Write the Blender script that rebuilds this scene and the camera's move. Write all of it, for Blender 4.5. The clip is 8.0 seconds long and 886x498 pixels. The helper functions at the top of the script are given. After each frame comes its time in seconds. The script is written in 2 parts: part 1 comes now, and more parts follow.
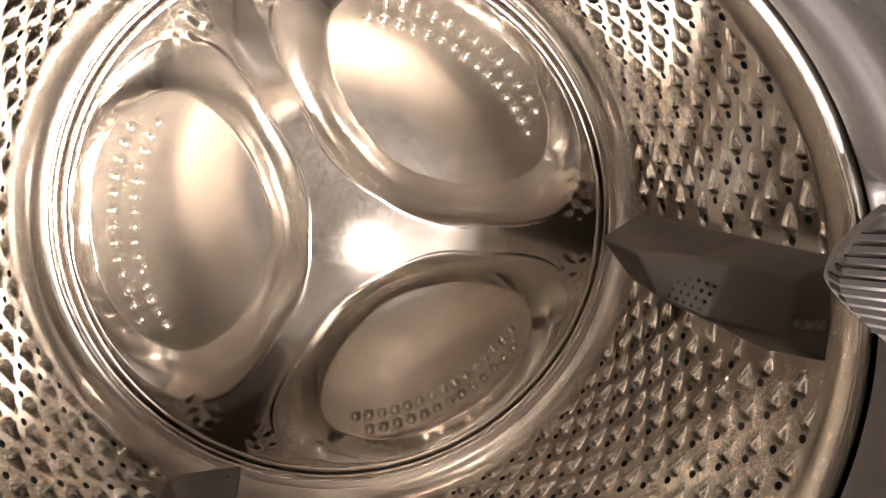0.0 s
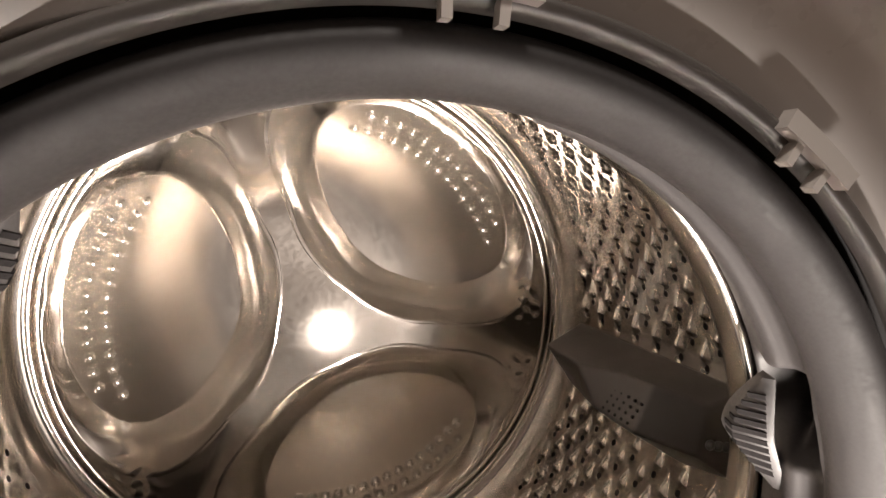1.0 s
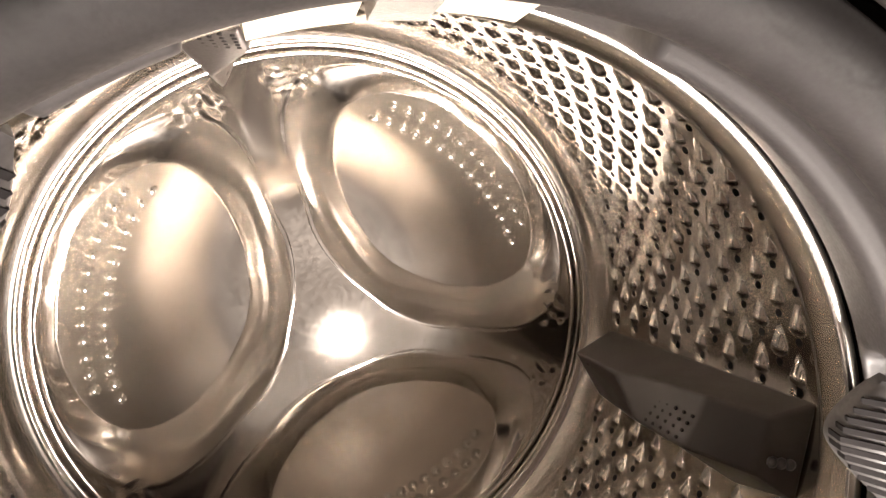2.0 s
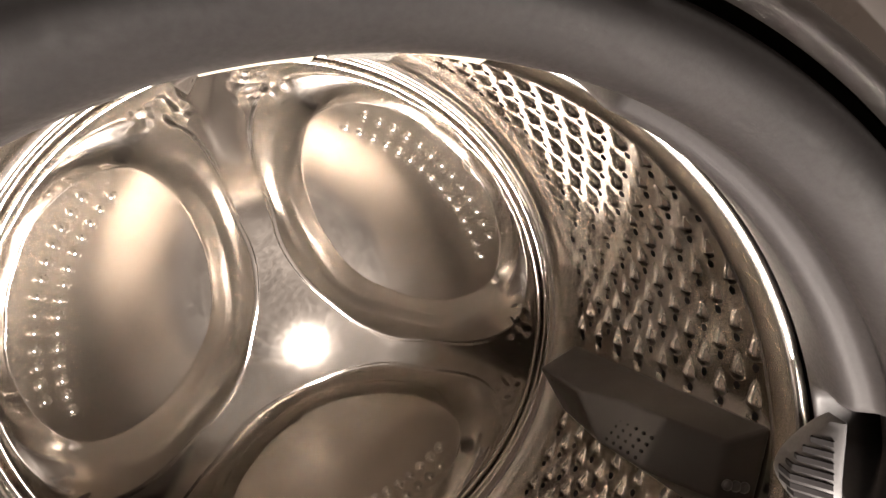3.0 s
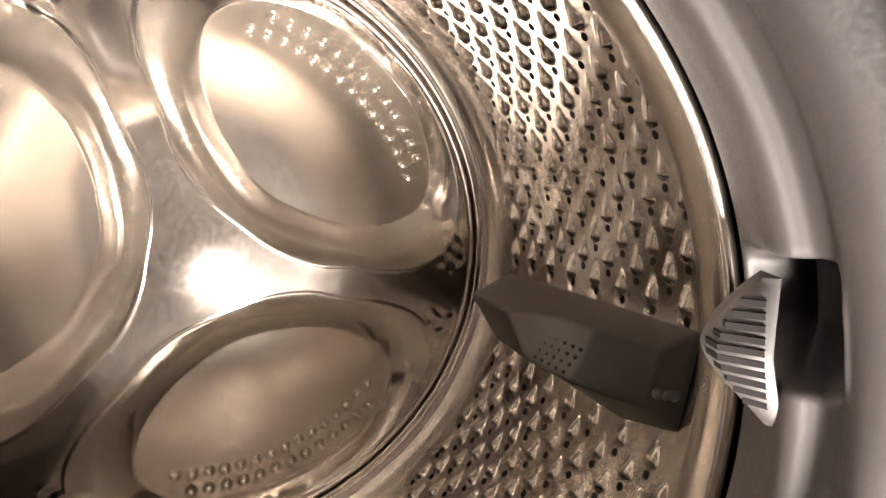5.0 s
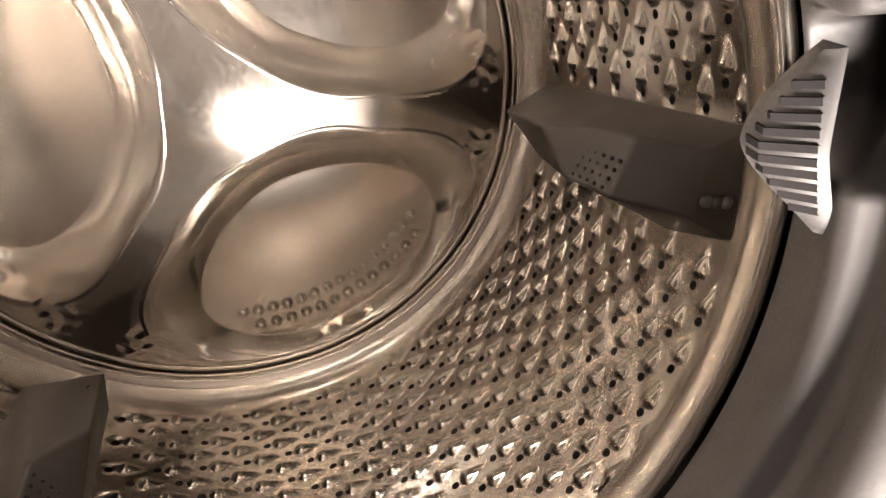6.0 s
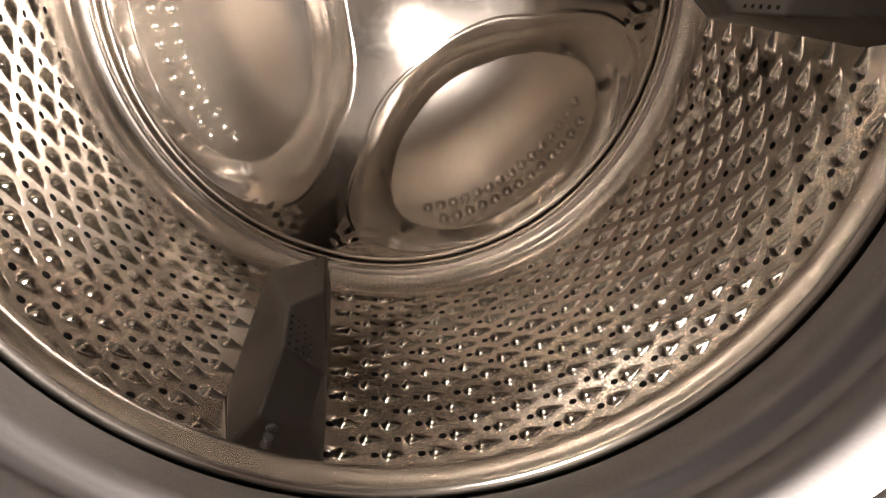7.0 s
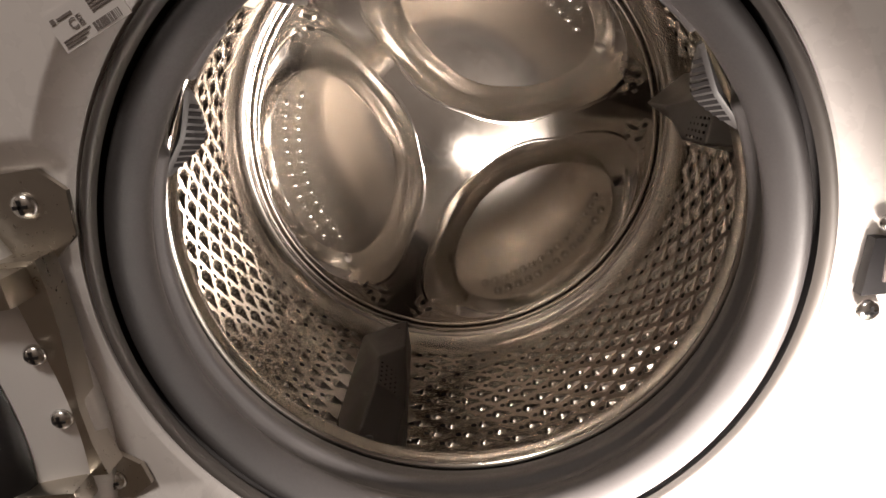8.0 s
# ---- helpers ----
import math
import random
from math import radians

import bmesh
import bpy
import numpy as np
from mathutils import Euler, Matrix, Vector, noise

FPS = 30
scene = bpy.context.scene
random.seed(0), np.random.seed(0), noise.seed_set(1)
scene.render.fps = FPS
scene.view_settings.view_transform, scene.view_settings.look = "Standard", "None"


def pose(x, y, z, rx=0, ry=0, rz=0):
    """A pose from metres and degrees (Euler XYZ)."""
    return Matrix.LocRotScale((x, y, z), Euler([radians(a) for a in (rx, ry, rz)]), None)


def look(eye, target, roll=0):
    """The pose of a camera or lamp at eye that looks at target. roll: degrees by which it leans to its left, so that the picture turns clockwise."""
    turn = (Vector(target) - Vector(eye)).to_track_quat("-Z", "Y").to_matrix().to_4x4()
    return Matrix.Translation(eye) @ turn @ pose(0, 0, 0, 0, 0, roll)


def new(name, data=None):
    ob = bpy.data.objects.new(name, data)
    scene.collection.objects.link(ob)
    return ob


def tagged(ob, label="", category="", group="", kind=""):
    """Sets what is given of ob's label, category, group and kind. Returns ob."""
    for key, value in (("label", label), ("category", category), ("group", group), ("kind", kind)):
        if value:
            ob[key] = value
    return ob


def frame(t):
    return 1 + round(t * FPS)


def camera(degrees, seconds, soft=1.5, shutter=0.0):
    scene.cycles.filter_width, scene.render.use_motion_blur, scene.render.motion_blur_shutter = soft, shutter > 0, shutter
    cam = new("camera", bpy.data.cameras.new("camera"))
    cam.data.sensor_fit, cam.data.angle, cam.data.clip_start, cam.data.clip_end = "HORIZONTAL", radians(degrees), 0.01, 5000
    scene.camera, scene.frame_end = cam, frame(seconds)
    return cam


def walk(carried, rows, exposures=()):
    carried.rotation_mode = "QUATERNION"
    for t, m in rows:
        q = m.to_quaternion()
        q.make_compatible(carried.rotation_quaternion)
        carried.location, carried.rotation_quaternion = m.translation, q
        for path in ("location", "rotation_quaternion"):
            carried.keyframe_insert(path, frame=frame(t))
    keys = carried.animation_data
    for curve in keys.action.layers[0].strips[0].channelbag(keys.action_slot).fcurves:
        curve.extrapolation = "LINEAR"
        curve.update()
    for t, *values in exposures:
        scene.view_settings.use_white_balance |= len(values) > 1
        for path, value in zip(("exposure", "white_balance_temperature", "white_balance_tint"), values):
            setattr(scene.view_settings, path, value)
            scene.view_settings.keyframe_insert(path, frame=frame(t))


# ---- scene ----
AX = 0.42      # height of the drum's axis; the axis runs along y
ROLL = 8.5     # the camera's rows are given about the drum, turned by this
cam = camera(75.54, 8.0)
# seconds, x, y, z, pitch, roll, yaw
ROWS = [
    (0.0, -0.0214, -0.3668, 0.0948, -12.77, 0.00, -11.40),
    (0.5, -0.0505, -0.3951, 0.1204, -8.18, -4.87, -15.51),
    (1.0, -0.0445, -0.3994, 0.1258, -5.62, -5.98, -15.85),
    (1.5, -0.0508, -0.3758, 0.1084, -4.18, -6.59, -15.82),
    (1.7, -0.0551, -0.3640, 0.1042, -4.19, -6.73, -15.90),
    (2.8, -0.0557, -0.3650, 0.1192, -3.75, -8.06, -17.83),
    (3.0, -0.0533, -0.3620, 0.1184, -3.75, -8.50, -18.79),
    (3.5, -0.0590, -0.3496, 0.1086, -2.51, -9.07, -22.03),
    (4.0, -0.0484, -0.3385, 0.1074, -2.85, -9.70, -21.57),
    (4.2, -0.0487, -0.3389, 0.1111, -3.39, -9.88, -21.83),
    (5.3, -0.0028, -0.3414, 0.0740, -10.16, -7.62, -23.90),
    (5.5, 0.0013, -0.3402, 0.0837, -14.33, -6.91, -23.46),
    (6.0, 0.0167, -0.3284, 0.0778, -24.20, -1.32, -18.50),
    (6.5, 0.0029, -0.3552, 0.0498, -26.12, 5.00, -11.12),
    (7.0, -0.0085, -0.3801, 0.0430, -28.11, 9.63, -6.21),
    (7.5, -0.0155, -0.4445, 0.0912, -26.66, 13.05, -3.60),
    (8.0, 0.0239, -0.5240, 0.0962, -18.98, 14.73, 0.97),
]
EXPOSURES = [(0.0, 0.34), (0.5, 0.04), (1.0, -0.13), (1.5, 0.29), (3.0, -0.21), (3.5, -0.11), (4.2, -0.04), (5.3, 0.69), (5.5, 0.79), (6.0, 0.59), (6.5, -0.01), (7.0, 0.19), (7.5, -0.31), (8.0, -0.66)]
walk(cam, [(t, pose(0, 0, AX, 0, -ROLL, 0) @ pose(x, y, z, 90 + pitch, roll, yaw)) for t, x, y, z, pitch, roll, yaw in ROWS], EXPOSURES)
# ---- end of path ----

# ---------------------------------------------------------------- world, lights
world = bpy.data.worlds.new("world")
scene.world = world
world.use_nodes = True
world.node_tree.nodes["Background"].inputs[0].default_value = (1.0, 0.93, 0.86, 1)
world.node_tree.nodes["Background"].inputs[1].default_value = 0.01


def area_lamp(name, eye, target, size, watts, colour, spread=180):
    data = bpy.data.lights.new(name, "AREA")
    data.shape, data.size, data.size_y = "RECTANGLE", size[0], size[1]
    data.energy, data.color, data.spread = watts, colour, radians(spread)
    ob = new(name, data)
    ob.matrix_world = look(eye, target)
    return ob


# the hand lamp low in front, and an unseen ceiling lamp added as fill
area_lamp("hand_torch", (0.128, -0.425, AX - 0.165), (-0.02, 0.10, AX + 0.03), (0.075, 0.075), 9.0, (1.0, 0.885, 0.80), 85)
area_lamp("ceiling_fill", (-0.45, -1.40, 2.36), (-0.45, -1.40, 0.0), (0.5, 0.5), 42, (1.0, 0.90, 0.82))


# ---------------------------------------------------------------- materials
def material(name, colour, rough=0.5, metal=0.0, bump=0.0, bump_scale=400, vary=0.12, vary_scale=12, stretch=(1, 1, 1), coat=0.0, spec=0.5):
    """A surface with slow colour changes, uneven gloss and fine relief."""
    m = bpy.data.materials.new(name)
    m.use_nodes = True
    nt = m.node_tree
    b = nt.nodes["Principled BSDF"]
    b.inputs["Metallic"].default_value = metal
    b.inputs["Coat Weight"].default_value = coat
    b.inputs["Specular IOR Level"].default_value = spec
    tc = nt.nodes.new("ShaderNodeTexCoord")
    mp = nt.nodes.new("ShaderNodeMapping")
    mp.inputs["Scale"].default_value = stretch
    nt.links.new(tc.outputs["Object"], mp.inputs[0])
    big = nt.nodes.new("ShaderNodeTexNoise")
    big.inputs["Scale"].default_value, big.inputs["Detail"].default_value = vary_scale, 4
    nt.links.new(tc.outputs["Object"], big.inputs["Vector"])
    fine = nt.nodes.new("ShaderNodeTexNoise")
    fine.inputs["Scale"].default_value, fine.inputs["Detail"].default_value = bump_scale, 3
    nt.links.new(mp.outputs[0], fine.inputs["Vector"])
    mix = nt.nodes.new("ShaderNodeMix")
    mix.data_type = "RGBA"
    mix.inputs[6].default_value = (*[c * (1 - vary) for c in colour], 1)
    mix.inputs[7].default_value = (*[min(1, c * (1 + vary)) for c in colour], 1)
    nt.links.new(big.outputs[0], mix.inputs[0])
    nt.links.new(mix.outputs[2], b.inputs["Base Color"])
    add = nt.nodes.new("ShaderNodeMath")
    add.operation = "ADD"
    nt.links.new(big.outputs[0], add.inputs[0])
    nt.links.new(fine.outputs[0], add.inputs[1])
    rng = nt.nodes.new("ShaderNodeMapRange")
    rng.inputs["From Min"].default_value, rng.inputs["From Max"].default_value = 0.6, 1.4
    rng.inputs["To Min"].default_value, rng.inputs["To Max"].default_value = rough * 0.8, rough * 1.2
    nt.links.new(add.outputs[0], rng.inputs["Value"])
    nt.links.new(rng.outputs[0], b.inputs["Roughness"])
    if bump:
        bp = nt.nodes.new("ShaderNodeBump")
        bp.inputs["Strength"].default_value, bp.inputs["Distance"].default_value = bump, 0.0006
        nt.links.new(fine.outputs[0], bp.inputs["Height"])
        nt.links.new(bp.outputs[0], b.inputs["Normal"])
    return m


def bare_steel(*args, **kw):
    """Ground bare steel: a compact gloss with no wide halo."""
    m = material(*args, 1.0, **kw)
    nt = m.node_tree
    b = nt.nodes["Principled BSDF"]
    g = nt.nodes.new("ShaderNodeBsdfAnisotropic")
    g.distribution = "BECKMANN"
    for there, here in (("Base Color", "Color"), ("Roughness", "Roughness"), ("Normal", "Normal")):
        for link in b.inputs[there].links:
            nt.links.new(link.from_socket, g.inputs[here])
    nt.links.new(g.outputs[0], nt.nodes["Material Output"].inputs["Surface"])
    nt.nodes.remove(b)
    return m


STEEL_PLATE = material("pressed_steel", (0.545, 0.50, 0.457), 0.155, 1.0, bump=0.006, bump_scale=260, vary=0.06, vary_scale=14)
STEEL_WALL = bare_steel("perforated_steel", (0.66, 0.615, 0.56), 0.18, bump=0.004, bump_scale=120, vary=0.08, vary_scale=25)
STEEL_RIM = material("polished_steel", (0.62, 0.58, 0.53), 0.17, 1.0, bump=0.004, bump_scale=500, vary=0.05)
PADDLE = material("dark_grey_plastic", (0.0115, 0.0092, 0.0082), 0.42, bump=0.12, bump_scale=900, vary=0.15, vary_scale=30, spec=0.35)
RUBBER = material("grey_rubber", (0.027, 0.0243, 0.0243), 0.58, bump=0.10, bump_scale=700, vary=0.14, vary_scale=18)
RUBBER_PALE = material("pale_grey_plastic", (0.019, 0.0172, 0.017), 0.62, bump=0.06, bump_scale=700, vary=0.12, vary_scale=25)
TUB = material("black_tub_plastic", (0.02, 0.018, 0.017), 0.6, vary=0.3)
ENAMEL = material("white_enamel", (0.78, 0.735, 0.71), 0.28, bump=0.03, bump_scale=120, vary=0.04, vary_scale=5, coat=0.3)
DOOR_WHITE = material("white_plastic", (0.82, 0.79, 0.77), 0.4, bump=0.05, bump_scale=500, vary=0.05)
CREAM = material("cream_plastic", (0.74, 0.66, 0.50), 0.35, vary=0.08, vary_scale=30, bump=0.04)
CLIP = material("clip_plastic", (0.50, 0.46, 0.43), 0.45, vary=0.1)
CLAMP = material("coated_clamp_wire", (0.085, 0.076, 0.070), 0.4, vary=0.15, vary_scale=20)
ZINC = material("zinc_plated_steel", (0.60, 0.555, 0.49), 0.30, 1.0, bump=0.0, vary=0.03, vary_scale=9)
SCREW = material("bright_screw_steel", (0.75, 0.73, 0.70), 0.22, 1.0)
DARK = material("black_plastic", (0.018, 0.017, 0.018), 0.4, vary=0.2)
PIT = material("dark_opening", (0.008, 0.007, 0.007), 0.9, vary=0.2, spec=0.1)
INK = material("grey_print", (0.20, 0.17, 0.16), 0.6)
PAPER = material("label_film", (0.75, 0.71, 0.69), 0.45, vary=0.04)
FLOOR = material("brown_floor", (0.10, 0.075, 0.055), 0.45, bump=0.1, bump_scale=60, vary=0.3, vary_scale=3)
WALL = material("plain_wall", (0.30, 0.26, 0.23), 0.85, bump=0.2, bump_scale=90, vary=0.05, vary_scale=2)
CEIL = material("ceiling_paint", (0.55, 0.52, 0.49), 0.9, vary=0.03)
GLASS = bpy.data.materials.new("door_glass")
GLASS.use_nodes = True
_g = GLASS.node_tree.nodes["Principled BSDF"]
_g.inputs["Base Color"].default_value = (0.9, 0.92, 0.92, 1)
_g.inputs["Roughness"].default_value, _g.inputs["Transmission Weight"].default_value = 0.02, 1.0
CLEAR = bpy.data.materials.new("clear_nozzle_plastic")
CLEAR.use_nodes = True
_g = CLEAR.node_tree.nodes["Principled BSDF"]
_g.inputs["Base Color"].default_value = (0.85, 0.82, 0.76, 1)
_g.inputs["Roughness"].default_value, _g.inputs["Transmission Weight"].default_value = 0.15, 0.7


# ---------------------------------------------------------------- building helpers
def link_mesh(name, me, mat, parent, label="", smooth=True):
    me.materials.append(mat)
    if smooth:
        me.shade_smooth()
    ob = new(name, me)
    ob.parent = parent
    if label:
        tagged(ob, label)
    return ob


def part(name, bm, mat, parent, label="", smooth=False, bevel=0.0, segments=2):
    """Links a bmesh as one mesh object under a thing or a part."""
    if bevel:
        sharp = [e for e in bm.edges if len(e.link_faces) == 2 and e.calc_face_angle(0) > 0.35]
        bmesh.ops.bevel(bm, geom=sharp, offset=bevel, segments=segments, affect="EDGES", profile=0.6, clamp_overlap=True)
    bmesh.ops.recalc_face_normals(bm, faces=bm.faces)
    me = bpy.data.meshes.new(name)
    bm.to_mesh(me)
    bm.free()
    ob = link_mesh(name, me, mat, parent, label, smooth or bevel > 0)
    if bevel and not smooth:
        me.set_sharp_from_angle(angle=radians(50))
    return ob


def grid(name, co, mat, parent, label="", closed=True, keep=None, flip=False):
    """A sheet from an array of points [row, column, xyz], closed round the columns."""
    n, m, _ = co.shape
    i, j = np.meshgrid(np.arange(n - 1), np.arange(m if closed else m - 1), indexing="ij")
    k = (j + 1) % m
    f = np.stack((i * m + j, i * m + k, (i + 1) * m + k, (i + 1) * m + j), -1).reshape(-1, 4)
    if flip:
        f = f[:, ::-1]
    if keep is not None:
        f = f[keep.reshape(-1)]
    me = bpy.data.meshes.new(name)
    me.from_pydata(co.reshape(-1, 3).tolist(), [], f.tolist())
    me.update()
    return link_mesh(name, me, mat, parent, label)


def smooth_profile(points, n):
    """A rounded line through the points, n samples (Catmull-Rom)."""
    p = np.array([points[0], *points, points[-1]], float)
    out = []
    for t in np.linspace(0, len(points) - 1 - 1e-9, n):
        i = int(t)
        u = t - i
        a, b, c, d = p[i], p[i + 1], p[i + 2], p[i + 3]
        out.append(0.5 * (2 * b + (c - a) * u + (2 * a - 5 * b + 4 * c - d) * u * u + (3 * b - a - 3 * c + d) * u ** 3))
    return np.array(out)


def lathe(name, profile, mat, parent, label="", n=240, samples=0, flip=False):
    """Turns a profile of (radius, y) about the y axis."""
    pr = smooth_profile(profile, samples) if samples else np.array(profile, float)
    th = np.linspace(0, 2 * math.pi, n, endpoint=False)
    co = np.stack((pr[:, :1] * np.cos(th), np.repeat(pr[:, 1:2], n, 1), pr[:, :1] * np.sin(th)), -1)
    return grid(name, co, mat, parent, label, flip=flip)


def box(x0, x1, y0, y1, z0, z1):
    bm = bmesh.new()
    bmesh.ops.create_cube(bm, size=1, matrix=Matrix.Translation(((x0 + x1) / 2, (y0 + y1) / 2, (z0 + z1) / 2)) @ Matrix.Diagonal((x1 - x0, y1 - y0, z1 - z0, 1)))
    return bm


def prism(outline, y0, y1):
    """A plate: an outline of (x, z), from y0 to y1."""
    bm = bmesh.new()
    a = [bm.verts.new((x, y0, z)) for x, z in outline]
    b = [bm.verts.new((x, y1, z)) for x, z in outline]
    bm.faces.new(a)
    bm.faces.new(b[::-1])
    for i in range(len(a)):
        bm.faces.new((a[i - 1], a[i], b[i], b[i - 1]))
    return bm


def at(r, deg, y):
    return Vector((r * math.cos(radians(deg)), y, r * math.sin(radians(deg))))


def step(x, a, b):
    t = np.clip((x - a) / (b - a), 0, 1)
    return t * t * (3 - 2 * t)


def ramp(x, a, b, f):
    """A straight slope from a to b with short rounded ends."""
    t = np.clip((x - a) / (b - a), 0, 1)
    up = 1 / (1 - f)
    low = 0.5 * up * np.minimum(t, f) ** 2 / f + up * np.clip(t - f, 0, 1 - 2 * f)
    left = np.clip(t - (1 - f), 0, f)
    return low + up * left - 0.5 * up * left ** 2 / f


def empty(name, label, category, place=(0, 0, 0), kind=""):
    ob = new(name)
    ob.location = place
    ob.empty_display_size = 0.05
    return tagged(ob, label, category, kind=kind)


# ---------------------------------------------------------------- the room
def slab(name, x0, x1, y0, y1, z0, z1, mat, label):
    ob = part(name, box(x0, x1, y0, y1, z0, z1), mat, None, label)
    return tagged(ob, kind="structure")


slab("floor", -1.7, 1.7, -2.3, 0.7, -0.1, 0.0, FLOOR, "dark brown floor under the washing machine")
slab("ceiling", -1.7, 1.7, -2.3, 0.7, 2.4, 2.5, CEIL, "plain white painted ceiling")
slab("wall_north", -1.6, 1.6, 0.5, 0.6, 0.0, 2.4, WALL, "plain beige wall behind the machine")
slab("wall_south", -1.6, 1.6, -2.2, -2.1, 0.0, 2.4, WALL, "plain beige wall facing the machine")
slab("wall_west", -1.7, -1.6, -2.2, 0.6, 0.0, 2.4, WALL, "plain beige wall")
slab("wall_east", 1.6, 1.7, -2.2, 0.6, 0.0, 2.4, WALL, "plain beige wall")

# ---------------------------------------------------------------- the drum
drum = empty("washing_drum", "stainless steel washing machine drum with a three-lobed back", "drum", (0, 0, AX))
LOBE = 65.0    # the first lobe's bearing, degrees; three of them
FLOOR_Y = 0.126


def around(table, phi):
    """A rounded closed outline, mirrored: distance for each bearing."""
    a = np.array([p[0] for p in table], float)
    d = np.array([p[1] for p in table], float) / 1000
    full_a = np.concatenate((-a[::-1], a, 360 - a[::-1]))
    full_d = np.concatenate((d[::-1], d, d[::-1]))
    dense = np.interp(np.arange(-180, 540), full_a, full_d)
    kern = np.hanning(25)
    dense = np.convolve(np.pad(dense, 12, mode="edge"), kern / kern.sum(), "valid")
    return np.interp(np.degrees(phi) % 360, np.arange(-180, 540), dense)


FLOOR_EDGE = [(0, 69), (20, 71), (44, 83), (57, 90), (65, 97), (80, 106), (90, 110), (105, 99), (127, 83), (152, 72), (180, 70)]
CREST_EDGE = [(0, 73.5), (41, 87), (62, 109), (77, 131), (88, 147), (98, 149), (105, 145), (115, 131), (130, 115), (145, 112), (160, 107), (180, 102)]


def back_height(x, z):
    """The y of the pressed back plate."""
    r = np.hypot(x, z)
    base = 0.0925 + 0.0070 * (1 - np.exp(-(r / 0.045) ** 2)) + 0.010 * step(r, 0.10, 0.212)
    y = base.copy()
    for k in range(3):
        a = radians(LOBE + 120 * k)
        u = x * math.cos(a) + z * math.sin(a)
        v = -x * math.sin(a) + z * math.cos(a)
        du = u - 0.140
        rho, phi = np.hypot(du, v), np.arctan2(v, du)
        fl, cr = around(FLOOR_EDGE, phi), around(CREST_EDGE, phi)
        s = np.clip((rho - fl) / np.maximum(cr - fl, 0.003), 0, 1)
        rise = 1 - (1 - s) ** 1.9 - 0.075 * np.exp(-s / 0.045) + 0.075 * (1 - s) ** 12
        dish = -0.0004 * np.clip(1 - (rho / np.maximum(fl, 0.01)) ** 2, 0, 1)
        bead = 0.0006 * np.exp(-((s - 0.93) / 0.10) ** 2) * step(r, 0.02, 0.05)
        deep = FLOOR_Y + 0.040 * (u - 0.14)
        y = np.where(s < 1, deep - dish - (deep - base) * rise - bead, y)
    # small creases where the ribs run out
    ang = (np.degrees(np.arctan2(z, x)) - LOBE + 60) % 120 - 60
    near = step(np.abs(ang), 40, 47) * (1 - step(np.abs(ang), 53, 57)) * step(r, 0.180, 0.195) * (1 - step(r, 0.208, 0.214))
    crease = np.sin(x * 420 + 1.3 * np.sin(z * 230)) + np.sin(z * 510 + 1.7 * np.sin(x * 190 + 1.0))
    return y + 0.00035 * near * crease


nr, na = 420, 900
rr = np.linspace(0.0005, 0.2170, nr)[:, None]
th = np.linspace(0, 2 * math.pi, na, endpoint=False)[None, :]
px, pz = rr * np.cos(th), rr * np.sin(th)
plate = grid("back_plate", np.stack((px, back_height(px, pz), pz), -1), STEEL_PLATE, drum, "pressed steel drum back with three recessed lobes", flip=True)

# seam rings between the back and the wall
lathe("seam_ring", [(0.2168, 0.1090), (0.2182, 0.1078), (0.2200, 0.1074), (0.2212, 0.1086), (0.2218, 0.1120), (0.2226, 0.1120), (0.2236, 0.1072), (0.2262, 0.1060), (0.2276, 0.1064), (0.2288, 0.1050),
                    (0.2312, 0.1034), (0.2345, 0.1006), (0.2380, 0.0960), (0.2405, 0.0905), (0.2422, 0.0850), (0.2430, 0.0795)],
      STEEL_PLATE, drum, "polished steel seam ring round the drum back", n=360, samples=130, flip=True)

# the perforated wall
RAD, PER, PITCH = 0.243, 360 / 51, 0.01325
HOLE0, ROW0 = 261.6, -0.0070
ncol = 51 * 32
nrow = 250
wy = np.linspace(0.0795, -0.150, nrow)[:, None]
wa = (np.arange(ncol) * 360 / ncol)[None, :]
Y, A = np.broadcast_arrays(wy, wa)
height = np.zeros(Y.shape)
hole_d = np.full(Y.shape, 1.0)
hole_a, hole_b = np.zeros(Y.shape), np.zeros(Y.shape)
k0 = np.floor((ROW0 - Y) / PITCH)
for dk in (-1, 0, 1, 2):
    k = k0 + dk
    yk = ROW0 - PITCH * k
    off = HOLE0 + np.where(k % 2 == 0, 0.0, PER / 2)
    for dn in (-1, 0):
        n = np.floor((A - off) / PER) + 1 + dn
        ak = off + n * PER
        da = (A - ak) * math.pi / 180 * RAD
        db = Y - yk
        bear = (ak + 7.0) % 120
        real = (yk < 0.0755) & (yk > -0.1410) & ((bear > 21.0) | (bear < 2.2))
        d = np.hypot(da * 0.9, db)
        height += np.where(real, -0.0022 * np.exp(-(d / 0.0032) ** 2), 0)
        # the drop-shaped boss beside each hole, blunt at the hole, tapering off
        t = np.clip((da - 0.0036) / 0.0190, 0, 1)
        wide = 0.0060 * np.sqrt(np.clip(t / 0.22, 0, 1)) * (1 - 0.80 * np.clip((t - 0.18) / 0.82, 0, 1)) + 1e-5
        crown = np.clip(1 - (db / wide) ** 2, 0, 1)
        drop = 0.0050 * step(t, 0.0, 0.34) * (1 - step(t, 0.10, 1.10)) * crown
        height = np.maximum(height, np.where(real & (t > 0) & (t < 1), drop, -1))
        closer = real & (d < hole_d)
        hole_d = np.where(closer, d, hole_d)
        hole_a, hole_b = np.where(closer, da, hole_a), np.where(closer, db, hole_b)
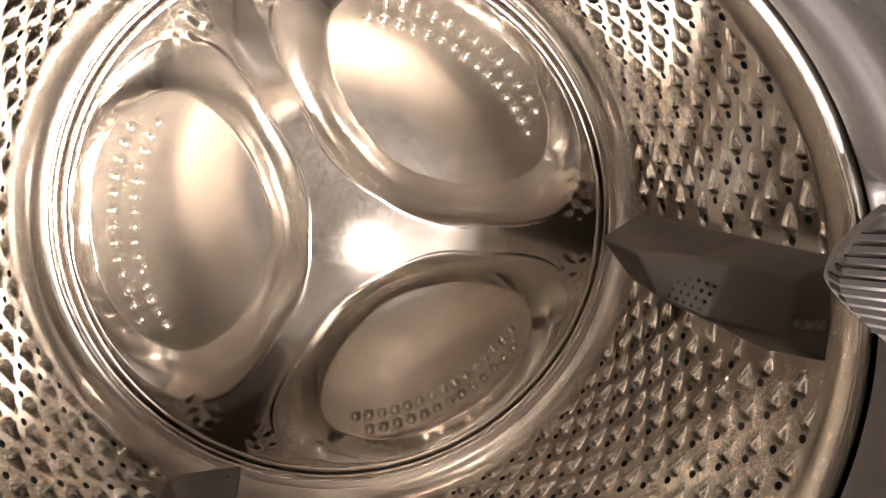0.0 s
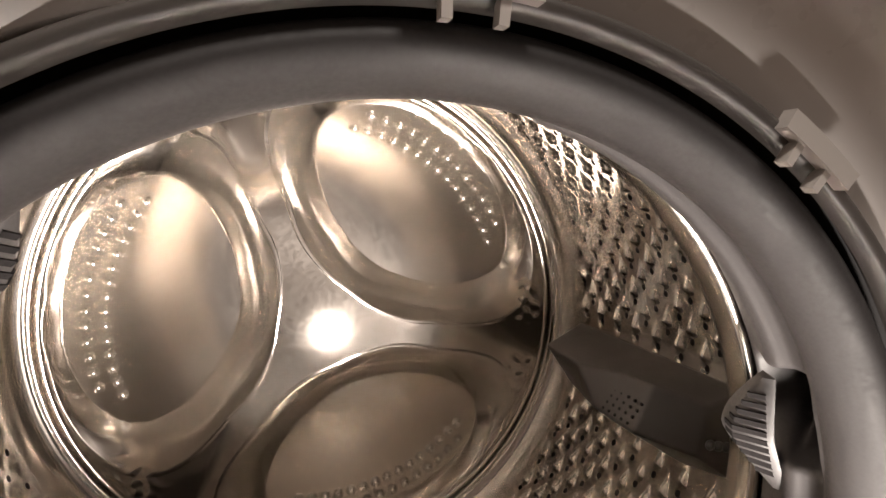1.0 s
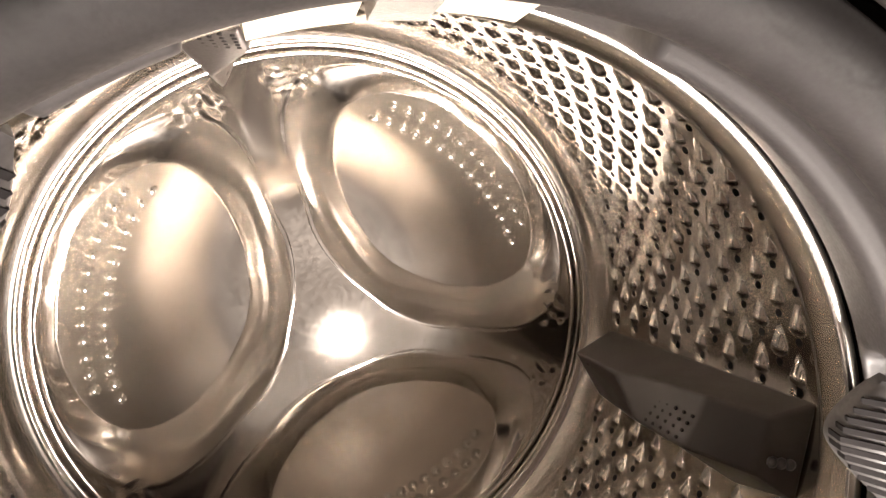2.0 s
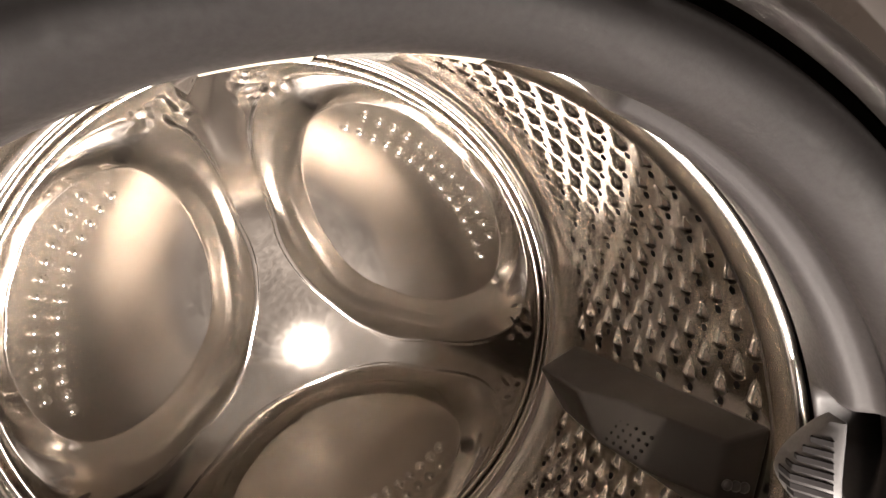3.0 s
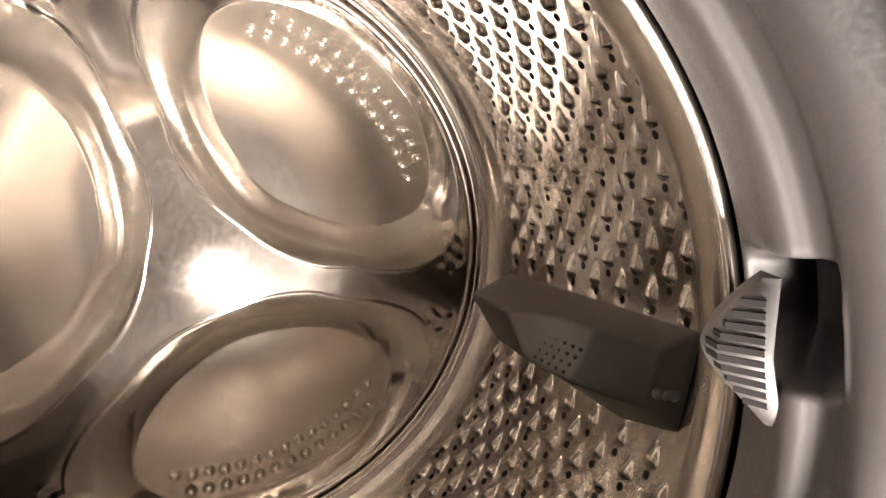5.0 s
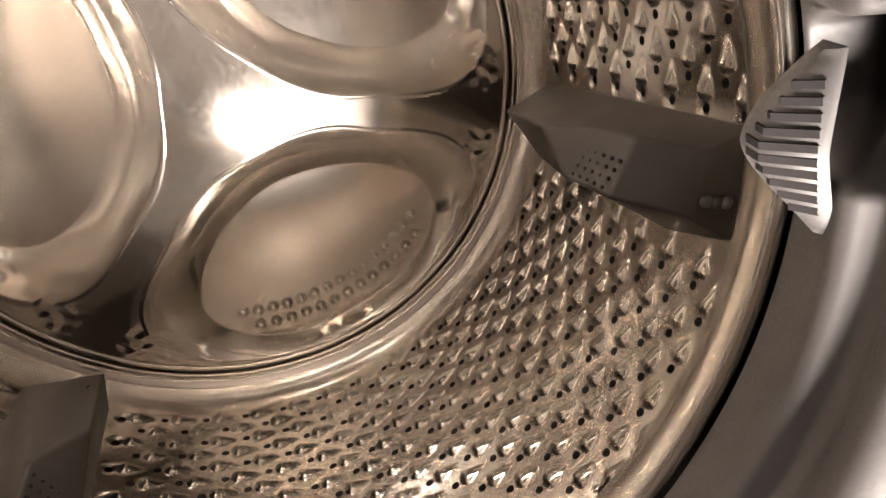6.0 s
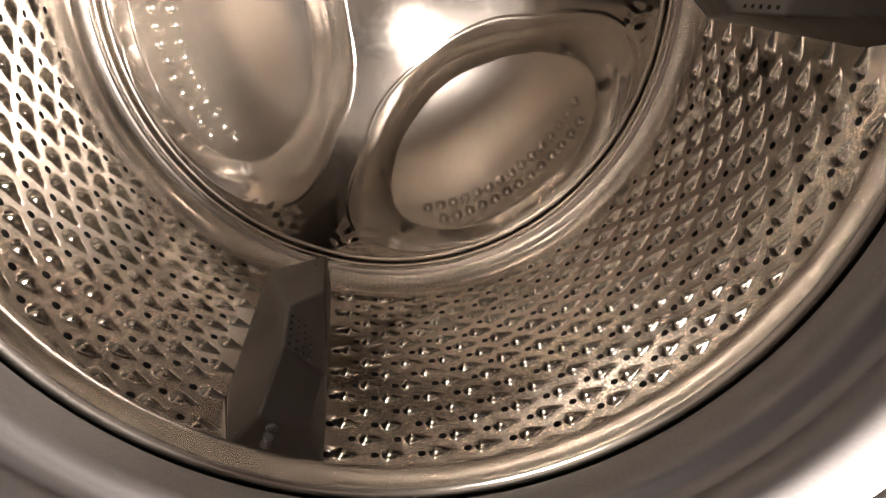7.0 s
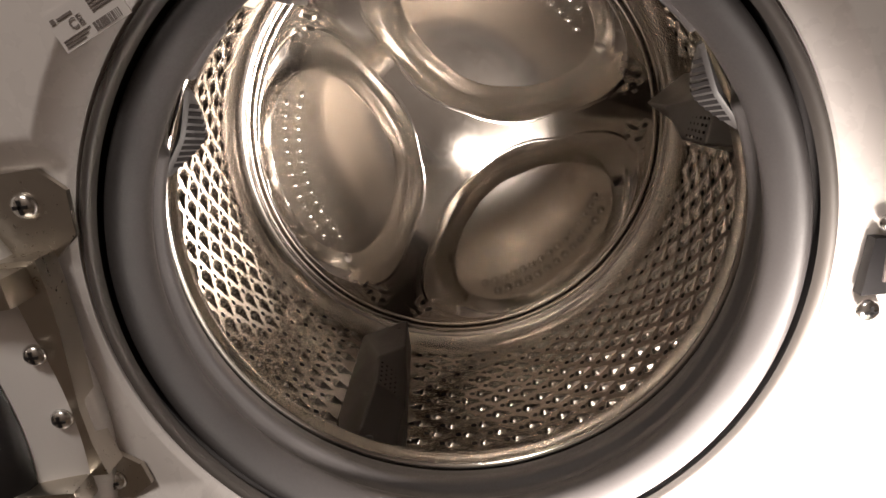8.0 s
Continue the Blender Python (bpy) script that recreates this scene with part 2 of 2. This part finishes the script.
# round the hole edges: points inside the punched circle move out to it
PUNCH = 0.0024
inside = hole_d < PUNCH
grow = np.where(inside, PUNCH / np.maximum(hole_d, 0.0004), 1.0)
A2 = A + np.where(inside, hole_a * (grow - 1), 0) / RAD * 180 / math.pi
Y2 = Y + np.where(inside, hole_b * (grow - 1), 0)
R2 = RAD - height
wall_co = np.stack((R2 * np.cos(np.radians(A2)), Y2, R2 * np.sin(np.radians(A2))), -1)
nxt = np.roll(inside, -1, 1)
punched = inside[:-1] & inside[1:] & nxt[:-1] & nxt[1:]
grid("perforated_wall", wall_co, STEEL_WALL, drum, "perforated steel drum wall with drop-shaped bosses", keep=~punched)

# the front wall of the drum and its rolled rim
lathe("rim", [(0.2430, -0.150), (0.2420, -0.158), (0.2350, -0.168), (0.2100, -0.176), (0.1850, -0.183), (0.1745, -0.1865), (0.1702, -0.1888), (0.1672, -0.1915), (0.1648, -0.1955), (0.1638, -0.2000), (0.1642, -0.2045),
              (0.1658, -0.2078), (0.1685, -0.2088), (0.1705, -0.2060), (0.1712, -0.2000), (0.1720, -0.1900)], STEEL_RIM, drum, "polished rolled steel rim of the drum", n=360, samples=120, flip=False)

# small round bosses in two bows on each lobe
bm = bmesh.new()
prof = [(0.0053, 0.0003), (0.0049, -0.0008), (0.0043, -0.0028), (0.0031, -0.0045), (0.0016, -0.0053), (0.0004, -0.0055)]
rings = [[bm.verts.new((r * math.cos(2 * math.pi * i / 14), y, r * math.sin(2 * math.pi * i / 14))) for i in range(14)] for r, y in prof]
for a, b in zip(rings, rings[1:]):
    for i in range(14):
        bm.faces.new((a[i - 1], a[i], b[i], b[i - 1]))
bm.faces.new(rings[-1])
bmesh.ops.recalc_face_normals(bm, faces=bm.faces)
boss_mesh = bpy.data.meshes.new("boss")
bm.to_mesh(boss_mesh)
bm.free()
boss_mesh.materials.append(STEEL_RIM)
boss_mesh.shade_smooth()
for lobe in range(3):
    for radius, count in ((0.1760, 15), (0.1909, 13)):
        for i in range(count):
            deg = LOBE + 120 * lobe + (i - (count - 1) / 2) * 4.027
            p = at(radius, deg, 0)
            ob = new("boss", boss_mesh)
            ob.parent = plate
            ob.location = (p.x, float(back_height(np.array([p.x]), np.array([p.z]))[0]), p.z)


# the three paddles
def paddle(turn):
    """A hollow plastic lifter, with its corners given as (radius, bearing, y)."""
    v = {"tip": (0.1950, 8.6, 0.056), "v2": (0.1920, 9.5, -0.007), "v3": (0.1925, 2.1, -0.040), "v4": (0.1903, 3.0, -0.088),
         "m": (0.2020, 11.4, -0.050), "v5": (0.2065, 11.9, -0.083),
         "b1": (0.2440, -1.8, 0.080), "c1": (0.2440, 12.2, 0.082), "c2": (0.2440, 13.2, -0.015), "b6": (0.2420, -1.8, -0.085),
         "n1": (0.2190, 2.8, -0.118), "n2": (0.2235, 11.4, -0.115), "f1": (0.2440, 0.4, -0.124), "f2": (0.2440, 14.2, -0.126), "c3": (0.2440, 14.0, -0.095)}
    bm = bmesh.new()
    p = {k: bm.verts.new(at(r, a + turn, y)) for k, (r, a, y) in v.items()}
    for f in ("b1 tip v2 v3", "b1 v3 v4 b6", "tip c1 c2 v2", "v2 m v3", "m v5 v4 v3", "v2 c2 m", "m c2 c3 v5", "v4 v5 n2 n1", "b6 v4 n1", "b6 n1 f1", "n1 n2 f2 f1", "v5 c3 n2", "n2 c3 f2", "b1 c1 tip", "b1 b6 f1 f2 c3 c2 c1"):
        bm.faces.new([p[k] for k in f.split()])
    bmesh.ops.triangulate(bm, faces=[f for f in bm.faces if len(f.verts) > 4])
    body = part("paddle", bm, PADDLE, drum, "dark grey plastic drum paddle with drain holes", bevel=0.0026, segments=3)
    # drain holes in rows on the flat panel and near the back
    o, along, across = at(0.1935, 2.9 + turn, -0.050), None, None
    a0, a1, b0 = at(0.1925, 2.2 + turn, -0.040), at(0.1903, 3.0 + turn, -0.091), at(0.2010, 9.9 + turn, -0.048)
    along, across = (a1 - a0), (b0 - a0)
    nrm = along.cross(across).normalized()
    if nrm.dot(Vector((o.x, 0, o.z))) > 0:
        nrm = -nrm
    for i in range(5):
        for j in range(4):
            c = a0 + along * (0.14 + 0.155 * i) + across * (0.16 + 0.19 * j)
            hb = bmesh.new()
            bmesh.ops.create_cone(hb, cap_ends=True, segments=10, radius1=0.0012, radius2=0.0011, depth=0.0012)
            hole = part("drain_hole", hb, PIT, body)
            hole.matrix_local = Matrix.Translation(c + nrm * 0.0001) @ nrm.to_track_quat("Z", "Y").to_matrix().to_4x4()
    t0, t1, t2 = at(0.1950, 8.6 + turn, 0.056), at(0.2440, -1.8 + turn, 0.080), at(0.1920, 9.6 + turn, -0.007)
    nrm = (t1 - t0).cross(t2 - t0).normalized()
    if nrm.dot(Vector((o.x, 0, o.z))) > 0:
        nrm = -nrm
    for i in range(5):
        c = t0 + (t2 - t0) * (0.25 + 0.13 * i) + (t1 - t0) * 0.16
        hb = bmesh.new()
        bmesh.ops.create_cone(hb, cap_ends=True, segments=10, radius1=0.0014, radius2=0.0013, depth=0.0012)
        hole = part("drain_hole", hb, PIT, body)
        hole.matrix_local = Matrix.Translation(c + nrm * 0.0001) @ nrm.to_track_quat("Z", "Y").to_matrix().to_4x4()


    for i in range(3):
        kb = bmesh.new()
        bmesh.ops.create_uvsphere(kb, u_segments=14, v_segments=8, radius=0.0034)
        knob = part("fastener", kb, DARK, body, "glossy black snap fastener", smooth=True)
        knob.matrix_local = Matrix.Translation(at(0.2235 + 0.0052 * i, 5.4 + turn, -0.1205 - 0.0012 * i)) @ Matrix.Diagonal((1, 0.7, 1, 1))


for k in range(3):
    paddle(120.0 * k)

# the tub behind the holes
tub = empty("outer_tub", "black plastic tub round the steel drum", "tub", (0, 0, AX))
lathe("tub_wall", [(0.01, 0.165), (0.24, 0.165), (0.262, 0.150), (0.264, 0.0), (0.264, -0.195), (0.255, -0.210), (0.205, -0.213), (0.176, -0.214)], TUB, tub, n=96)

# ---------------------------------------------------------------- the door gasket
gasket = empty("door_gasket", "grey rubber door gasket with folds round the drum opening", "gasket", (0, 0, AX))
gn = 480
gdeg = np.arange(gn) * 360 / gn


def window(deg, a, b, soft):
    """1 between the bearings a and b, falling off softly."""
    return step(deg, a - soft, a + soft) * (1 - step(deg, b - soft, b + soft))


top_gap = window(gdeg, 89, 128, 1.2)
pocket = np.maximum(window(gdeg, 25, 36, 2.5), window(gdeg, 142, 153, 2.5))
fold = 1 - np.maximum(top_gap, pocket)
zero = np.zeros(gn)


def gp(r, y):
    return np.stack((r + zero, y + zero), -1)


lines = [gp(0.1700, -0.270), gp(0.1680, -0.266), gp(0.1660, -0.2635), gp(0.1648, -0.2655), gp(0.1642, -0.2710), gp(0.1625, -0.2752), gp(0.1585, -0.2770), gp(0.1535, -0.2738), gp(0.1492, -0.2670), gp(0.1482, -0.2610), gp(0.1500, -0.2560), gp(0.1525, -0.2530),
         gp(0.1545 + 0.022 * pocket + 0.004 * top_gap, -0.2505 + 0.004 * pocket), gp(0.1550 + 0.029 * pocket + 0.005 * top_gap, -0.2460 + 0.010 * pocket), gp(0.1538 + 0.027 * pocket + 0.006 * top_gap, -0.2430 + 0.016 * pocket), gp(0.1522 + 0.012 * (1 - fold) + 0.022 * pocket, -0.2395 + 0.016 * pocket),
         gp(0.1530 + 0.010 * (1 - fold) + 0.014 * pocket, -0.2350 + 0.012 * pocket), gp(0.1575 + 0.005 * (1 - fold) + 0.008 * pocket, -0.2270 + 0.010 * pocket), gp(0.1625 + 0.004 * pocket, -0.2180 + 0.004 * pocket), gp(0.1670, -0.2120), gp(0.1740, -0.2105), gp(0.1800, -0.2125)]
lines = np.array(lines)
cols = np.stack([smooth_profile(lines[:, i], 100) for i in range(gn)], 1)
ga = np.radians(gdeg)[None, :]
grid("gasket_body", np.stack((cols[..., 0] * np.cos(ga), cols[..., 1], cols[..., 0] * np.sin(ga)), -1), RUBBER, gasket, "grey moulded rubber gasket body", flip=False)
lathe("clamp_ring", [(0.1653, -0.2760), (0.1664, -0.2800), (0.1690, -0.2815), (0.1706, -0.2800), (0.1712, -0.2760), (0.1720, -0.2650)], CLAMP, gasket, "dark coated clamp ring round the gasket", n=240, samples=30, flip=True)


def grille(mid):
    """The slotted wall that bulges inwards beside the drum rim, on a bearing."""
    half, n = 8.8, 24

    def line(u):
        deg = mid + half * u
        out = 0.0105 * abs(u) ** 1.4
        return deg, [at(0.1535 + out * 0.3, deg, -0.2315), at(0.1508 + out * 0.5, deg, -0.2338), at(0.1490 + out * 0.6, deg, -0.2330), at(0.1435 + out, deg, -0.2205 - 0.009 * u * u), at(0.1462 + out, deg, -0.2115 - 0.015 * u * u), at(0.1520 + out * 0.6, deg, -0.2105 - 0.015 * u * u)]

    bm = bmesh.new()
    vs = [[bm.verts.new(p) for p in line(-1 + 2 * i / n)[1]] for i in range(n + 1)]
    for a, b in zip(vs, vs[1:]):
        for i in range(6):
            bm.faces.new((a[i - 1], a[i], b[i], b[i - 1]))
    bm.faces.new(vs[0])
    bm.faces.new(vs[-1][::-1])
    body = part("vent_grille", bm, RUBBER_PALE, gasket, "pale grey plastic grille with ten slots", bevel=0.0007)
    for i in range(10):
        u = -0.70 + 1.40 * i / 9
        deg, (_, _, p0, p1, p2, _) = line(u)
        short = 0.35 * abs(u) ** 2
        path = [p0.lerp(p1, 0.03 + short), p1.copy(), p1.lerp(p2, max(0.05, 0.8 - 1.6 * abs(u)))]
        side = at(1, deg + 90, 0) * 0.00105
        lift = at(-0.00035, deg, 0)
        sb = bmesh.new()
        top = [(sb.verts.new(p + lift - side), sb.verts.new(p + lift + side)) for p in path]
        low = [(sb.verts.new(p - lift * 3 - side), sb.verts.new(p - lift * 3 + side)) for p in path]
        for (a, b), (c, d) in zip(top, top[1:]):
            sb.faces.new((a, b, d, c))
        for (a, b), (c, d) in zip(low, low[1:]):
            sb.faces.new((c, d, b, a))
        for e in (0, 1):
            for i2 in range(2):
                sb.faces.new((top[i2][e], top[i2 + 1][e], low[i2 + 1][e], low[i2][e]))
        part("slot", sb, PIT, body)


grille(26.0)
grille(151.5)

# spray nozzle and cream inlet at the top of the gasket
nozzle = empty("water_inlet", "cream plastic water inlet with a clear spray nozzle", "inlet", (0, 0, AX))


def ring_block(name, d0, d1, r0, r1, y0, y1, mat, parent, label="", bevel=0.002):
    bm = bmesh.new()
    n = 10
    vs = []
    for i in range(n + 1):
        d = d0 + (d1 - d0) * i / n
        vs.append([bm.verts.new(at(r, d, y)) for r, y in ((r0, y0), (r0, y1), (r1, y1), (r1, y0))])
    for a, b in zip(vs, vs[1:]):
        for i in range(4):
            bm.faces.new((a[i - 1], a[i], b[i], b[i - 1]))
    bm.faces.new(vs[0])
    bm.faces.new(vs[-1][::-1])
    return part(name, bm, mat, parent, label, bevel=bevel)


ring_block("inlet_tray", 114.5, 124.0, 0.1555, 0.1640, -0.2420, -0.2180, CREAM, nozzle, "cream plastic tray", 0.003)
ring_block("spray_nozzle", 107.5, 113.2, 0.1555, 0.1640, -0.2420, -0.2180, CLEAR, nozzle, "clear plastic nozzle", 0.002)
ring_block("inlet_lip", 99.0, 107.0, 0.1575, 0.1640, -0.2400, -0.2200, CREAM, nozzle, "", 0.002)

# ---------------------------------------------------------------- the machine's case
machine = empty("washing_machine", "white front-loading washing machine with its door open", "washing machine", (0, 0, 0))
FACE = -0.292


def panel_y(x, z):
    """The front panel's y: a dished ring round the opening and a recess for the hinge."""
    r = np.hypot(x, z)
    deg = np.degrees(np.arctan2(z, x))
    top = window(deg, 48, 124, 10)
    dish = np.clip(1 - (r - 0.172) / (0.013 + 0.019 * top), 0, 1)
    hinge = (1 - step(np.abs(z + 0.015), 0.084, 0.100)) * step(-x, 0.05, 0.12) * (1 - step(-x, 0.262, 0.280))
    return FACE + np.maximum((0.012 + 0.014 * top) * dish, 0.0096 * hinge)


def rect_edge(a):
    """Distance to the panel's edge on each bearing."""
    c, s = np.cos(a), np.sin(a)
    ex = 0.298 / np.maximum(np.abs(c), 1e-6)
    ez = np.where(s > 0, 0.315, 0.400) / np.maximum(np.abs(s), 1e-6)
    return np.minimum(ex, ez)


pa = np.radians(np.arange(720) / 2)[None, :]
t = (np.linspace(0, 1, 120) ** 1.4)[:, None]
pr = 0.1722 + (rect_edge(pa) - 0.1722) * t
px, pz = pr * np.cos(pa), pr * np.sin(pa)
inner = np.stack((0.1722 * np.cos(pa), np.full_like(pa, -0.262), 0.1722 * np.sin(pa)), -1)
front = grid("front_panel", np.concatenate((inner, np.stack((px, panel_y(px, pz), pz), -1))), ENAMEL, machine, "white enamelled front panel with a round opening", flip=False)
front.location = (0, 0, AX)
part("side_panel", box(-0.300, -0.290, FACE + 0.012, 0.30, 0.012, 0.84), ENAMEL, machine, bevel=0.002)
part("side_panel", box(0.290, 0.300, FACE + 0.012, 0.30, 0.012, 0.84), ENAMEL, machine, bevel=0.002)
part("top_panel", box(-0.300, 0.300, FACE - 0.004, 0.30, 0.735, 0.85), ENAMEL, machine, bevel=0.006)
part("rear_panel", box(-0.289, 0.289, 0.288, 0.299, 0.012, 0.734), ENAMEL, machine, bevel=0.002)
part("base_panel", box(-0.289, 0.289, FACE + 0.014, 0.287, 0.0, 0.018), ENAMEL, machine, bevel=0.002)


def screw(name, p, parent, radius=0.0048, facing=Vector((0, -1, 0)), flat=False):
    """A pan-head cross screw, standing on p."""
    bm = bmesh.new()
    prof = [(radius, 0.0), (radius * 0.98, 0.0012), (radius * 0.75, 0.0026), (radius * 0.4, 0.0032), (0.0002, 0.0033)]
    rings = [[bm.verts.new((r * math.cos(2 * math.pi * i / 20), r * math.sin(2 * math.pi * i / 20), z)) for i in range(20)] for r, z in prof]
    for a, b in zip(rings, rings[1:]):
        for i in range(20):
            bm.faces.new((a[i - 1], a[i], b[i], b[i - 1]))
    bm.faces.new(rings[0][::-1])
    bm.faces.new(rings[-1])
    m = Matrix.Translation(p) @ facing.to_track_quat("Z", "Y").to_matrix().to_4x4()
    s = part(name, bm, SCREW, parent, "bright cross-head screw", smooth=True)
    s.matrix_local = m
    for w, h in ((radius * 1.1, radius * 0.26), (radius * 0.26, radius * 1.1)):
        if flat:
            part("screw_recess", box(-w / 2, w / 2, -h / 2, h / 2, 0.0026, 0.0036), DARK, parent).matrix_local = m
        else:
            part("recess", box(-w / 2, w / 2, -h / 2, h / 2, 0.0026, 0.0036), DARK, s)
    return s


# lock slot at the opening's free side
lock = empty("door_lock", "black plastic door lock slot in the front panel", "lock", (0.187, FACE, AX - 0.005))
part("lock_frame", prism([(-0.012, -0.016), (0.020, -0.016), (0.020, 0.010), (-0.009, 0.010)], -0.0015, 0.004), DARK, lock, bevel=0.002)
part("latch_hole", prism([(-0.004, -0.010), (0.016, -0.010), (0.016, 0.004), (-0.004, 0.004)], -0.0022, -0.0010), INK, lock)
screw("screw", Vector((-0.008, -0.0005, -0.0235)), lock, 0.0052)
screw("screw", Vector((-0.005, -0.0005, 0.0165)), lock, 0.0036)

# ---------------------------------------------------------------- hinge and door
hinge = part("door_hinge", prism([(-0.012, 0.034), (0.008, 0.034), (0.0085, 0.020), (0.0075, 0.0), (0.0055, -0.020), (0.0035, -0.040), (0.0035, -0.060), (0.006, -0.078), (-0.006, -0.078), (-0.0075, -0.060), (-0.007, -0.040), (-0.0055, -0.020), (-0.005, 0.0), (-0.0075, 0.020)], -0.0160, -0.0031), ZINC, machine, "zinc-plated steel door hinge in the panel's recess", bevel=0.0012)
hinge.location = (-0.184, -0.2832, AX)
part("upper_flange", prism([(-0.040, 0.030), (0.008, 0.030), (0.020, 0.040), (0.022, 0.060), (0.012, 0.070), (-0.040, 0.068)], -0.0030, -0.0003), ZINC, hinge, bevel=0.001)
part("lower_flange", prism([(-0.020, -0.100), (0.004, -0.104), (0.016, -0.096), (0.014, -0.084), (-0.004, -0.070), (-0.020, -0.074)], -0.0030, -0.0003), ZINC, hinge, bevel=0.001)
part("hinge_arm", box(-0.060, 0.004, -0.032, -0.0150, 0.018, 0.032), ZINC, hinge, bevel=0.002)
part("hinge_arm", box(-0.060, -0.002, -0.030, -0.0150, -0.088, -0.076), ZINC, hinge, bevel=0.002)
screw("screw", Vector((0.002, -0.0030, 0.055)), hinge, 0.0060, flat=True)
screw("screw", Vector((-0.002, -0.0030, -0.092)), hinge, 0.0060, flat=True)

DOOR_OPEN = 177.0
door = empty("machine_door", "open round washing machine door with a glass bowl", "door", (-0.1920, -0.2790, AX - 0.045))
door.rotation_euler = (0, 0, radians(-DOOR_OPEN))


def disc_ring(name, prof, mat, label=""):
    ob = lathe(name, prof, mat, door, label, n=160, flip=False)
    ob.location = (0.2000, 0, 0)
    return ob


disc_ring("inner_frame", [(0.140, 0.018), (0.144, 0.024), (0.185, 0.024), (0.206, 0.021), (0.211, 0.016), (0.212, 0.004), (0.140, 0.0025), (0.140, 0.018)], DOOR_WHITE, "white plastic door frame")
disc_ring("bowl_seal", [(0.184, 0.0246), (0.182, 0.030), (0.174, 0.034), (0.150, 0.036), (0.144, 0.040), (0.136, 0.040), (0.134, 0.020), (0.184, 0.0246)], DARK, "black ring round the door glass")
disc_ring("glass_bowl", [(0.137, 0.020), (0.136, 0.050), (0.130, 0.075), (0.116, 0.092), (0.085, 0.102), (0.040, 0.106), (0.001, 0.107), (0.001, 0.102), (0.040, 0.101), (0.083, 0.097), (0.112, 0.088), (0.125, 0.073), (0.131, 0.050), (0.132, 0.020), (0.137, 0.020)], GLASS, "clear glass door bowl")
screw("screw", Vector((-0.002, 0.0228, 0.036)), door, 0.0052, Vector((0, 1, 0)))
screw("screw", Vector((-0.003, 0.0226, 0.002)), door, 0.0052, Vector((0, 1, 0)))

# ---------------------------------------------------------------- clips on the clamp ring
def ring_clip(mid, span, group="clips on the gasket's clamp ring"):
    c = empty("retaining_clip", "pale plastic clip holding the gasket's clamp ring", "clip", (0, 0, AX))
    tagged(c, group=group)
    ring_block("clip_body", mid - span / 2, mid + span / 2, 0.1675, 0.1728, -0.2850, -0.2808, CLIP, c, "", 0.001)
    for d in (-span * 0.22, span * 0.22):
        ring_block("clip_tooth", mid + d - 0.42, mid + d + 0.42, 0.1615, 0.1690, -0.2838, -0.2800, CLIP, c, "", 0.0006)
    return c


ring_clip(101.5, 10.0)
ring_clip(68.0, 9.0)

# ---------------------------------------------------------------- rating label
label = empty("rating_label", "pale rating label with grey print on the front panel", "label", (-0.127, FACE - 0.0004, AX + 0.126))
label.rotation_euler = (0, radians(-22), 0)
label.scale = (0.46, 1.0, 0.46)
part("film", box(-0.034, 0.034, -0.0002, 0.0003, -0.016, 0.016), PAPER, label)


def bar(x0, x1, z0, z1, name="printed_bar"):
    part(name, box(x0, x1, -0.0006, -0.0003, z0, z1), INK, label)


random.seed(5)
bar(-0.031, -0.027, 0.007, 0.011, "mark")
bar(-0.025, -0.010, 0.0075, 0.0095)
for i in range(16):
    x = 0.000 + i * 0.0017
    bar(x, x + random.choice((0.0006, 0.0010, 0.0013)), -0.014, -0.007)
for i in range(3):
    bar(-0.031, -0.031 + 0.02 + 0.004 * i, -0.013 + 0.0024 * i, -0.0121 + 0.0024 * i)
for i in range(4):
    bar(0.006, 0.028 - 0.003 * (i % 2), 0.000 + 0.0030 * i, 0.0012 + 0.0030 * i)
txt = bpy.data.curves.new("ce_mark", "FONT")
txt.body, txt.size, txt.align_x, txt.align_y, txt.extrude = "CE", 0.0115, "CENTER", "CENTER", 0.0001
txt.materials.append(INK)
mark = new("ce_mark", txt)
mark.parent = label
mark.location, mark.rotation_euler = (-0.011, -0.0006, 0.000), (radians(90), 0, 0)
